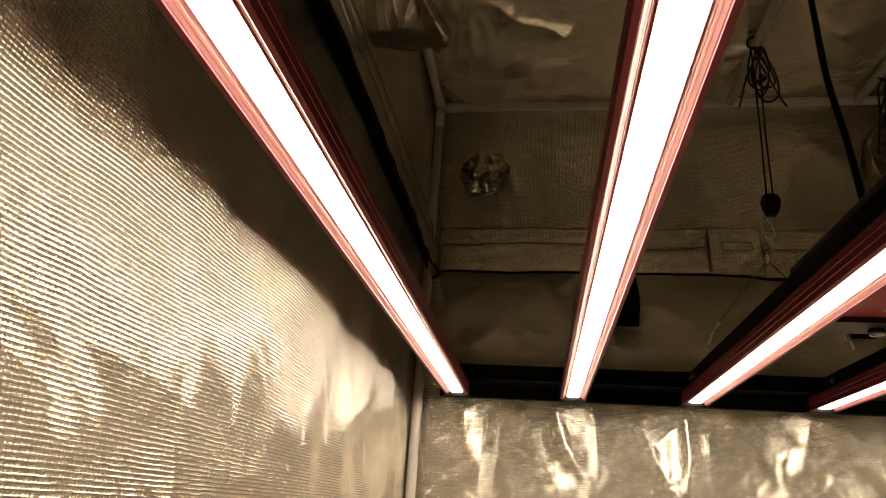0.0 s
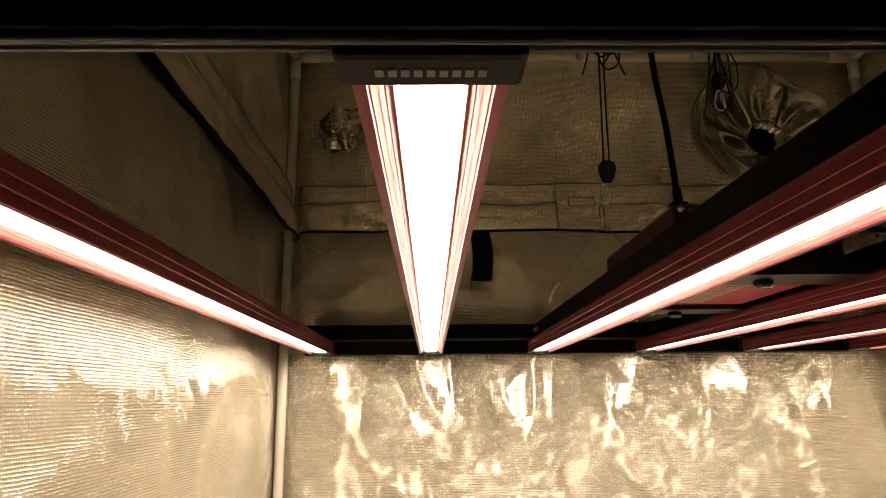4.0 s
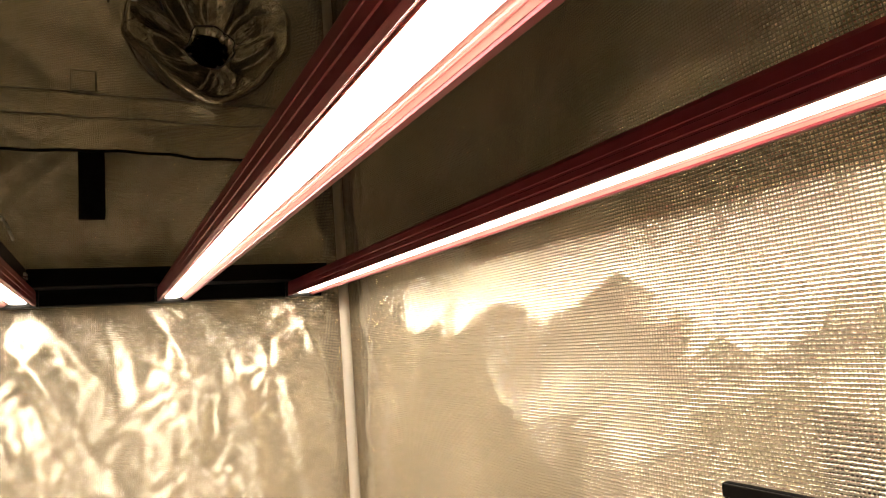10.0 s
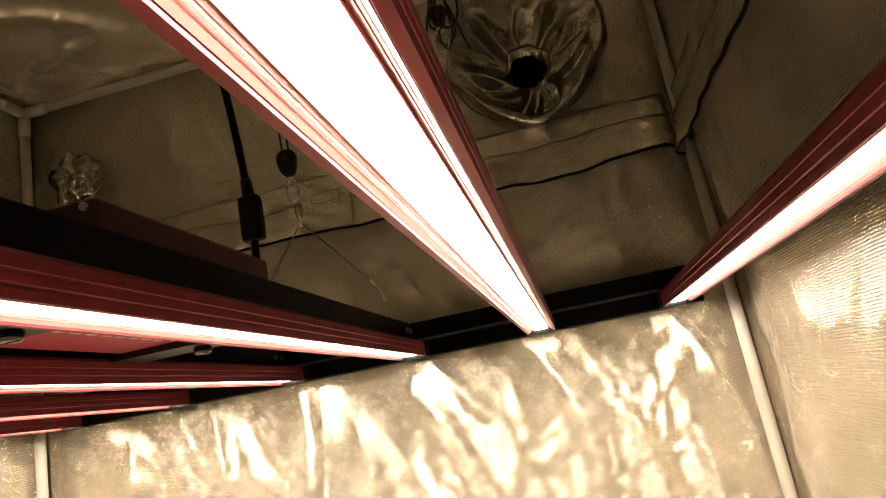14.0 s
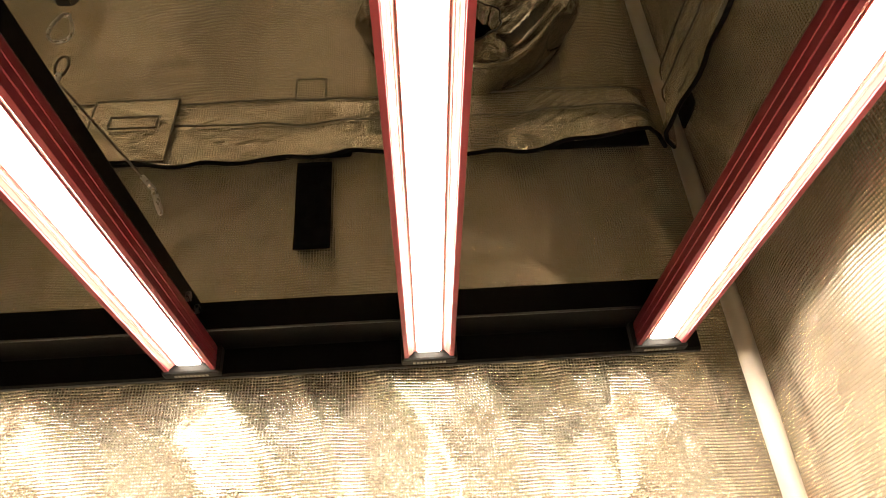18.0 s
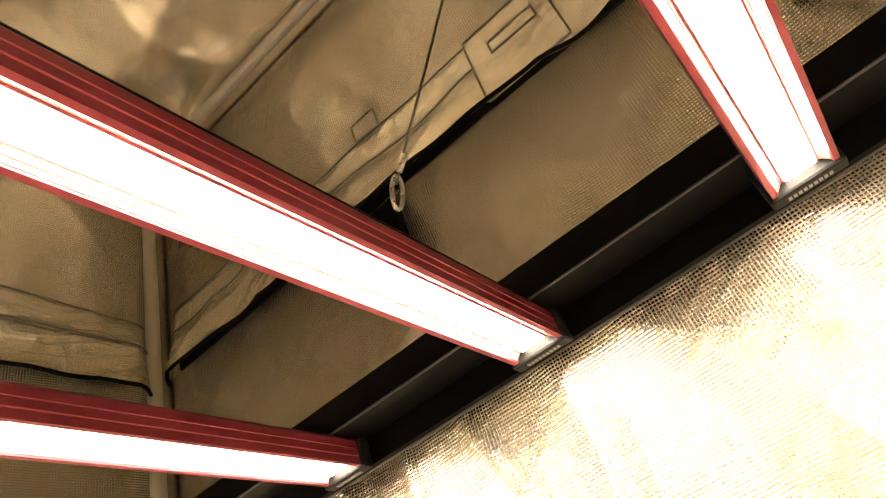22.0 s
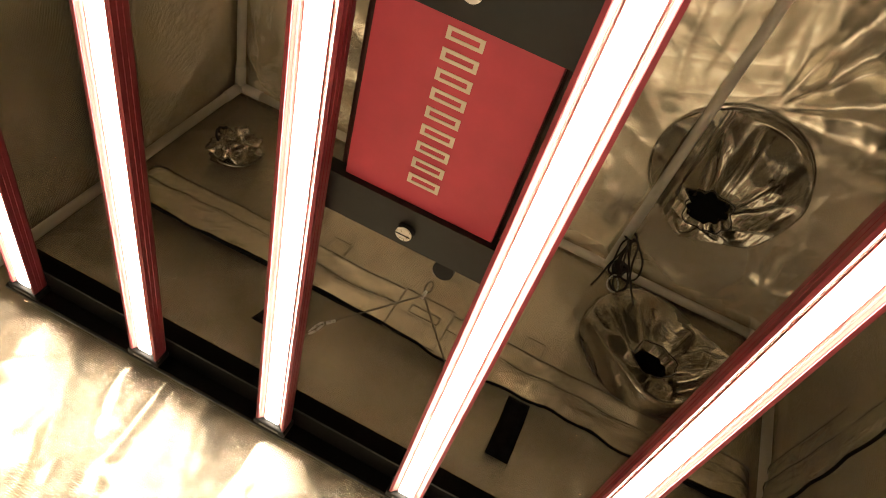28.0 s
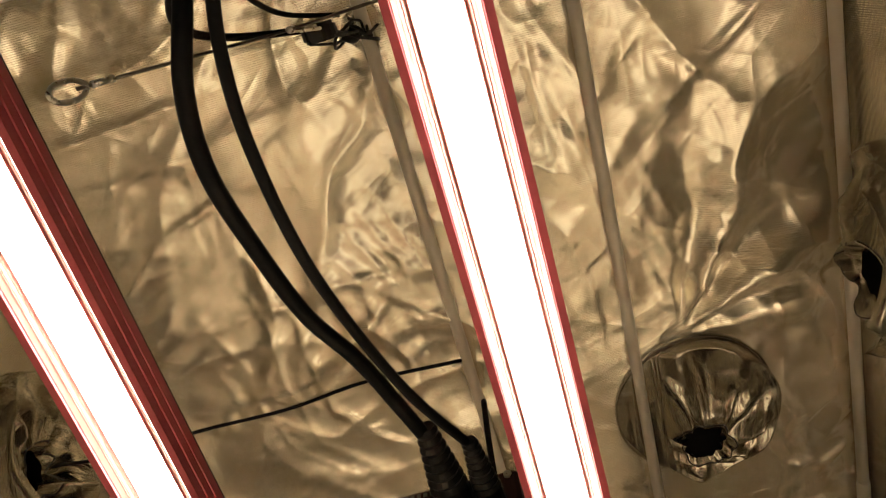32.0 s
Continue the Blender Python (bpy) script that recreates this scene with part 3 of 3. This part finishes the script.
cable("roof_wire", [(0.0, 0.066, 2.048), (-0.15, 0.060, 2.046), (-0.28, 0.075, 2.049), (-0.42, 0.075, 2.05), (-0.55, 0.05, 2.0), (-0.575, 0.0, 1.93)], 0.003, "thin black wire slung under the tent roof")


# ---- rope hangers ----
def carabiner(parent, x, y, z, h=0.03):
    """A pear-shaped wire hook, narrow above, with a hinge pin across its neck."""
    pts = []
    for k in range(25):
        t = 2 * math.pi * k / 24
        pts.append((x + h * 0.34 * math.sin(t) * (0.68 - 0.32 * math.cos(t)), y + 0.05 * h * math.sin(t), z + 0.5 * h * math.cos(t)))
    part("carabiner", tube(pts, 0.0015, 8, curve=False), STEEL, parent, "small steel snap hook", smooth=True)
    part("hook_pin", tube([(x - 0.0035, y, z + 0.46 * h), (x + 0.0035, y, z + 0.46 * h)], 0.0021, 10, curve=False), STEEL, parent, smooth=True)


def coil(parent, x, y, ztop, drop, seed, loops=4):
    """A hank of cord: long hanging loops tied in the middle, with loose ends."""
    rnd = random.Random(seed)
    for k in range(loops):
        w, d = rnd.uniform(0.014, 0.030), drop * rnd.uniform(0.65, 1.0)
        a = rnd.uniform(-0.7, 0.7)
        ox, oy = rnd.uniform(-0.014, 0.014), rnd.uniform(-0.008, 0.008)
        pts = []
        for s in range(9):
            t = s / 8 * 2 * math.pi
            q = 0.5 - 0.5 * math.cos(t)
            pts.append((x + ox + w * math.sin(t) * math.cos(a) * (0.35 + 0.65 * q) + 0.004 * rnd.uniform(-1, 1), y + oy + w * math.sin(t) * math.sin(a), ztop - d * q))
        part("loop", tube(pts, 0.0018, 7), CORD, parent, smooth=True)
    part("knot", tube([(x - 0.010, y, ztop - drop * 0.55), (x + 0.002, y + 0.006, ztop - drop * 0.57), (x + 0.010, y - 0.002, ztop - drop * 0.54), (x, y - 0.008, ztop - drop * 0.55)], 0.0042, 8), CORD, parent, smooth=True)
    for s in (-1, 1):
        part("loose_end", tube([(x, y, ztop - 0.02), (x + s * 0.018, y + 0.004, ztop - drop * 0.5), (x + s * 0.030, y, ztop - drop * 0.85), (x + s * 0.038, y - 0.004, ztop - drop * 1.05)], 0.0017, 7), CORD, parent, smooth=True)
    part("lashing", ring((x, y, PZ - 0.004), (1, 0, 0), (0, 0, 1), PR + 0.003, PR + 0.004, 0.0022), CORD, parent, smooth=True)


def pulley(parent, x, y, z, s=1.0):
    """A black rope ratchet: a shield-shaped body, round above and narrow below, with two cheeks and an axle."""
    half = ((0.0, 0.0195), (0.0065, 0.0188), (0.0112, 0.0162), (0.0140, 0.0118), (0.0148, 0.0060), (0.0140, -0.0010), (0.0118, -0.0090), (0.0085, -0.0165), (0.0058, -0.0200))
    outline = [(x + s * a, z + s * b) for a, b in half] + [(x - s * a, z + s * b) for a, b in half[:0:-1]]
    part("ratchet", extrude_y(outline, y - 0.0045 * s, y + 0.0045 * s), BLACK_PLASTIC, parent, "black plastic rope ratchet")
    for q in (-1, 1):
        cheek = [(x + (a - x) * 0.86, z + (b - z) * 0.86) for a, b in outline]
        lo, hi = sorted((y + q * 0.0045 * s, y + q * 0.0072 * s))
        part("cheek", extrude_y(cheek, lo, hi), BLACK_PLASTIC, parent)
    part("axle", tube([(x, y - 0.0080 * s, z + 0.004 * s), (x, y + 0.0080 * s, z + 0.004 * s)], 0.0028, 10, curve=False), BLACK_EDGE, parent)


def hanger(x, y, ztop, drop, seed, label):
    h = thing("rope_hanger", (x, y, ztop), label, "rope hanger", "rope hangers")
    coil(h, x, y, ztop, drop, seed)
    return h


h = hanger(0.0, 0.352, 2.052, 0.12, 3, "black rope ratchet hanger knotted round the roof crossbar")
for s in (-1, 1):
    part("cord", tube([(s * 0.006, 0.352, 2.05), (s * 0.004, 0.362, 1.90), (0.001 + s * 0.005, 0.371, 1.772)], 0.0017, 7), CORD, h, smooth=True)
pulley(h, 0.001, 0.372, 1.753)
carabiner(h, -0.002, 0.386, 1.716, 0.036)
h = hanger(0.256, 0.452, 2.05, 0.15, 8, "unused black rope ratchet hanger tied up on the crossbar")
pulley(h, 0.254, 0.452, 1.965, 0.9)
carabiner(h, 0.252, 0.452, 1.925, 0.042)
h = hanger(-0.004, -0.425, 2.052, 0.12, 5, "black rope ratchet hanger knotted round the roof crossbar")
for s in (-1, 1):
    part("cord", tube([(s * 0.006, -0.425, 2.05), (s * 0.004, -0.43, 1.90), (s * 0.005, -0.44, 1.772)], 0.0017, 7), CORD, h, smooth=True)
pulley(h, 0.0, -0.44, 1.753)
carabiner(h, 0.0, -0.445, 1.716, 0.036)

for y, k in ((0.405, 0.404), (-0.45, -0.448)):
    v = thing("wire_sling", (-0.003, k, 1.69), "thin steel wire sling clipped to both rails of the light", "wire sling", "wire slings")
    part("eye", ring((-0.004, k, 1.688), (1, 0.2, 0), (0, 0, 1), 0.005, 0.012, 0.0012), WIRE, v, smooth=True)
    part("sleeve", tube([(-0.004, k, 1.664), (-0.004, k, 1.678)], 0.0026, 10, curve=False), STEEL, v, smooth=True)
    for s in (-1, 1):
        part("wire", tube([(-0.004, k, 1.670), (s * 0.100, y, 1.545)], 0.0011, 8, curve=False), WIRE, v, smooth=True)
        part("crimp", tube([(s * 0.086, y, 1.5618), (s * 0.0945, y, 1.5516)], 0.0022, 8, curve=False), STEEL, v, smooth=True)
        part("snap_clip", ring((s * 0.101, y, 1.538), (0, 1, 0), (s * -0.35, 0, 1), 0.0055, 0.0125, 0.0016), STEEL, v, "small bright snap clip", smooth=True)


# ---- round duct ports with gathered sleeves ----
def port(name, centre, normal, up, radius, shift, hole, depth, mouth, seed, label, pleats=9, pressed=-9.0, bold=1.0, sag=1.0):
    """A short round cloth tube sewn into the lining, folded in and drawn together to a dark hole."""
    c, n, v = Vector(centre), Vector(normal).normalized(), Vector(up).normalized()
    u = v.cross(n)
    t = thing(name, centre, label, "duct port", "duct ports")
    nt, nr = 168, 34
    rnd = random.Random(seed)

    # each fold: direction, sideways drift, half width, height, how far out it starts, sharpness
    folds = []
    at = rnd.uniform(0, 1)
    while at < 2 * math.pi + 0.3:
        folds.append((at, rnd.gauss(0, 0.32), rnd.uniform(0.010, 0.026) * bold**0.4, rnd.choice((1.0, 1.0, 0.7, -0.6)) * rnd.uniform(0.55, 1.25), rnd.uniform(0.0, 0.55), rnd.uniform(0.9, 1.8)))
        at += rnd.uniform(0.45, 1.65) * 2 * math.pi / (2 * pleats)

    def place(s, a):
        ca, sa = math.cos(a), math.sin(a)
        k = noise.noise(Vector((ca * 1.3, sa * 1.3, seed)))
        k2 = noise.noise(Vector((ca * 2.2 + 5, sa * 2.2, seed)))
        low = max(0.0, -sa) ** 1.5 * sag
        rim = Vector((ca, sa)) * radius * (1 + 0.05 * k + sag * (0.09 * k2 + 0.11 * math.exp(-(((a - 1.5 * math.pi) / 0.4) ** 2))))
        full = 1 - 0.65 * sag * max(0.0, 0.3 + 0.7 * sa)
        if s < 0.22:
            w = s / 0.22
            q = rim * (1 + (0.05 + 0.10 * k2) * math.sin(math.pi * w) * sag)
            h = depth * full * (1 + 0.6 * k + 0.5 * low) * w**0.7
        else:
            w = (s - 0.22) / 0.78
            reach = hole + (1 - w) * (radius - hole)
            rise = 0.0
            nip = 0.0
            for at, drift, wide, high, start, sharp in folds:
                off = abs((a - at - drift * (1 - w) ** 1.4 + math.pi) % (2 * math.pi) - math.pi) * reach
                if off < wide:
                    grow = min(1.0, max(0.0, (w - start * 0.7) / 0.35))
                    f = (1 - off / wide) ** sharp * high * grow
                    rise += f
                    nip += f
            lip = Vector((ca, sa)) * hole * (1 + 0.22 * max(-1.0, min(1.2, nip)) + 0.3 * k2) + Vector(shift)
            q = rim.lerp(lip, w)
            swell = math.sin(math.pi * min(1.0, 0.12 + 0.80 * w))
            h = depth * full * (1 + 0.6 * k + 0.5 * low) * (1 - w) ** 1.3 + mouth * w**1.2
            h += 0.0165 * bold * rise * (0.35 + 0.65 * swell) * (1 - 0.35 * w**3) + 0.016 * bold * swell * k2
            h -= 0.020 * low * math.sin(math.pi * w)
            q += Vector((-sa, ca)) * 0.004 * swell * rise
            # the cloth hangs: its lower side droops below the hem
            q.y -= 0.020 * low * (1 - w) ** 2
        h += 0.0035 * noise.noise(Vector((q.x * 22, q.y * 22, seed + 3))) * math.sin(math.pi * s)
        pt = c + u * q.x + v * q.y
        # flattened where the crossbar lies under it
        h = 0.003 + (h - 0.003) * max(0.0, min(1.0, (pt.x - pressed) / 0.04))
        return pt + n * max(h, 0.003)

    bm = bmesh.new()
    rows = [[bm.verts.new(place(i / nr, 2 * math.pi * k / nt)) for k in range(nt)] for i in range(nr + 1)]
    inner = []
    for k in range(nt):
        a = 2 * math.pi * k / nt
        q = Vector(shift) + Vector((math.cos(a), math.sin(a))) * hole * 0.85
        inner.append(bm.verts.new(c + u * q.x + v * q.y + n * max(0.002, mouth - 0.03)))
    rows.append(inner)
    for r0, r1 in zip(rows, rows[1:]):
        for k in range(nt):
            bm.faces.new((r0[k], r0[(k + 1) % nt], r1[(k + 1) % nt], r1[k]))
    part("sleeve", bm, SOCK, t, "crumpled silver cloth sleeve", smooth=True)
    # black disc gives the sleeve's hole its deep shade
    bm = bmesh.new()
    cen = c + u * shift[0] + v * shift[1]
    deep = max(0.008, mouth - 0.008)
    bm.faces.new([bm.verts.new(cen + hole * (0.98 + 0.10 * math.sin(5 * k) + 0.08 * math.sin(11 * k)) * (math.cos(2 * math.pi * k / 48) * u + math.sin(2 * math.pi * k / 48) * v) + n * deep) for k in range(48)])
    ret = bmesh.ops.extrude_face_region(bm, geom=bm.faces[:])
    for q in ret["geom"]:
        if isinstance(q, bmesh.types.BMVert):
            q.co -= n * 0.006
    part("opening", bm, DARK, t, "black disc painted as shade inside the gathered opening")
    part("hem", ring(c + n * 0.003, u, v, radius * 1.03, radius * 1.03, 0.0016, n=64), SOCK, t, "stitched round hem", smooth=True)
    cordpts = [place(0.975, 2 * math.pi * k / 24) + n * 0.0012 for k in range(25)]
    part("drawstring", tube(cordpts, 0.0010, 6), CORD, t, smooth=True)
    return t


port("duct_port", (0.335, 0.262, TOP - 0.014), (0, 0, -1), (0, 1, 0), 0.122, (0.0, 0.060), 0.032, 0.040, 0.030, 4, "round silver duct sleeve hanging from the tent roof, drawn shut", pressed=0.276, sag=0.0)
port("duct_port", (0.372, BACK - 0.012, 1.925), (0, -1, 0), (0, 0, 1), 0.126, (0.0, -0.048), 0.030, 0.055, 0.030, 9, "round silver duct sleeve on the back wall, drawn shut", pleats=7, bold=1.9)
port("duct_port", (HALF - 0.014, -0.03, 1.90), (-1, 0, 0), (0, 0, 1), 0.112, (0.01, -0.08), 0.034, 0.09, 0.118, 12, "round silver duct sleeve hanging from the side wall, drawn shut", pleats=7, bold=1.5)
port("duct_port", (-HALF + 0.014, -0.03, 1.918), (1, 0, 0), (0, 0, 1), 0.112, (0.0, -0.04), 0.026, 0.065, 0.040, 21, "round silver duct sleeve on the side wall, drawn shut", pleats=7, bold=1.7)

# small tied cable port near the back corner
p = thing("cable_port", (-0.487, BACK - 0.01, 1.912), "small crumpled silver cable port, tied shut", "cable port")
rnd = random.Random(5)
bm = bmesh.new()
bmesh.ops.create_icosphere(bm, subdivisions=4, radius=1)
for v in bm.verts:
    k = noise.noise(v.co * 2.2 + Vector((3, 1, 4))) + 0.9 * abs(noise.noise(v.co * 4.0))
    q = v.co * (1 + 0.5 * k)
    v.co = Vector((-0.487 + q.x * 0.040, BACK - 0.030 + q.y * 0.026, 1.909 + q.z * 0.040))
part("pouch", bm, SOCK, p, "crumpled silver cloth pouch", smooth=True)
part("hem", ring((-0.487, BACK - 0.018, 1.912), (1, 0, 0), (0, 0, 1), 0.044, 0.044, 0.003, n=40), SOCK, p, smooth=True)
# solid black arc drawn for the shaded crescent left of the pouch
part("gap", tube([(-0.487 + 0.041 * math.cos(q), BACK - 0.026, 1.912 + 0.041 * math.sin(q)) for q in (1.3, 1.7, 2.1, 2.5, 2.9, 3.3, 3.7, 4.0)], 0.005, 8, radii=[0.002 + 0.004 * math.sin(0.055 * k) for k in range(57)]), DARK, p, "black arc painted as shade beside the pouch", smooth=True)
part("tie", tube([(-0.520, BACK - 0.05, 1.927), (-0.527, BACK - 0.052, 1.909), (-0.518, BACK - 0.054, 1.892), (-0.507, BACK - 0.05, 1.884)], 0.0024, 7), CORD, p, smooth=True)


# ---- the hems of the window flaps, velcro straps, patches ----
def hem(axis, sign, a0, a1, label):
    """A folded cloth hem along a wall, its lower edge standing off."""
    calm = 0.4 if axis == "x" else 1.0

    def fn(u, v):
        a = a0 + u * (a1 - a0)
        z = (1.774 if axis == "x" else 1.792) - v * 0.105 + calm * 0.009 * noise.noise(Vector((a * 7, v, sign)))
        off = 0.012 + 0.005 * (v > 0.02) + 0.014 * v * v + calm * 0.026 * v * max(-0.1, noise.noise(Vector((a * 4.5, 1.2 * v, 7 + sign)))) + calm * 0.006 * (0.3 + v) * (1 - 2 * abs(noise.noise(Vector((a * 13 + 3 * v, v * 3, 2)))))
        off += 0.004 * max(0, 1 - abs(v - 0.39) / 0.04)
        e = min(u, 1 - u) * 30
        off *= min(1, 0.5 + e)
        return (sign * (HALF - 0.012 - off), a, z) if axis == "x" else (a, BACK - 0.006 - off, z)
    me = cloth(150, 14, fn, 0.002, (sign, 0, 0) if axis == "x" else (0, 1, 0))
    me.materials.append(FLAP)
    me.shade_smooth()
    t = thing("window_flap", fn(0.5, 1), label, "window flap", "window flaps")
    part("band", me, None, t)
    # added black strip that gives the gap under the flap its dark line
    lo, hi = sorted((sign * (HALF - 0.022), sign * (HALF - 0.019)))
    net = box(lo, hi, a0 + 0.01, a1 - 0.01, 1.688, 1.770) if axis == "x" else box(a0 + 0.01, a1 - 0.01, BACK - 0.017, BACK - 0.014, 1.705, 1.788)
    part("netting", net, BLACK_CLOTH, t, "black strip added to darken the gap behind the flap")
    # lower edge is coloured black to draw the flap's shadow line
    for nm, v in (("upper_seam", 0.03), ("middle_seam", 0.40), ("lower_edge", 0.99)):
        part(nm, tube([Vector(fn(k / 90, v)) for k in range(91)], 0.0024 if v > 0.9 else 0.0012, 6, curve=False), BLACK_CLOTH if v > 0.9 else SEAM, t, "black edge painted as the shadow under the flap" if v > 0.9 else "", smooth=True)


hem("y", 1, -0.575, 0.575, "folded silver window flap sewn along the back wall")
hem("x", -1, -0.50, 0.53, "folded silver window flap sewn along the side wall")
hem("x", 1, -0.50, 0.53, "folded silver window flap sewn along the side wall")


def strap(x0, x1, z0, z1, y, bend):
    def fn(u, v):
        return (x0 + u * (x1 - x0) + 0.004 * bend * math.sin(3 * v), y - 0.006 - bend * 0.010 * v * v - 0.002 * math.sin(5 * v), z1 - v * (z1 - z0))
    me = cloth(6, 20, fn, 0.0016, (0, 1, 0))
    me.materials.append(BLACK_CLOTH)
    me.shade_smooth()
    tagged(new("velcro_strap", me), "black velcro strap hanging below the window flap", "strap", "velcro straps")


strap(-0.232, -0.192, 1.590, 1.692, BACK - 0.020, 1.4)
strap(0.174, 0.211, 1.583, 1.692, BACK - 0.020, 0.1)


def stitched(x0, x1, z0, z1, y, name, label, category, material=FLAP, lean=0.0):
    """A sewn cloth patch with a raised seam round it."""
    t = thing(name, ((x0 + x1) / 2, y, z0), label, category, "sewn patches")
    bm = box(x0, x1, y - 0.001, y + 0.002, z0, z1, 0.0006)
    for p in bm.verts:
        p.co.y += lean * (p.co.z - z0) / (z1 - z0)
    part("patch", bm, material, t)
    for a, b in (((x0, z0), (x1, z0)), ((x1, z0), (x1, z1)), ((x1, z1), (x0, z1)), ((x0, z1), (x0, z0))):
        part("seam", tube([(p[0], y - 0.0012 + lean * (p[1] - z0) / (z1 - z0), p[1]) for p in (a, b)], 0.0011, 6, curve=False), SEAM, t)


stitched(-0.056, 0.037, 1.690, 1.790, BACK - 0.040, "sewn_patch", "silver patch sewn over the window flap", "patch", lean=0.011)
stitched(-0.032, 0.020, 1.741, 1.759, BACK - 0.0370, "care_label", "small blank label sewn on the patch", "label", lean=0.002)
stitched(0.165, 0.200, 1.795, 1.829, BACK - 0.014, "sewn_patch", "small square patch sewn on the lining", "patch", FOIL["y"])
stitched(-0.222, -0.187, 1.797, 1.833, BACK - 0.014, "sewn_patch", "small square patch sewn on the lining", "patch", FOIL["y"])


# a black panel low on the side wall
panel = thing("vent_panel", (0.549, -0.35, 1.06), "black woven vent panel sewn on the side wall", "vent panel")
part("netting", box(0.546, 0.551, -0.44, -0.289, 1.06, 1.260, 0.0008), BLACK_CLOTH, panel)
for z in (1.064, 1.2555):
    part("edging", box(0.5445, 0.5465, -0.44, -0.289, z - 0.004, z + 0.004, 0.0005), BLACK_METAL, panel)
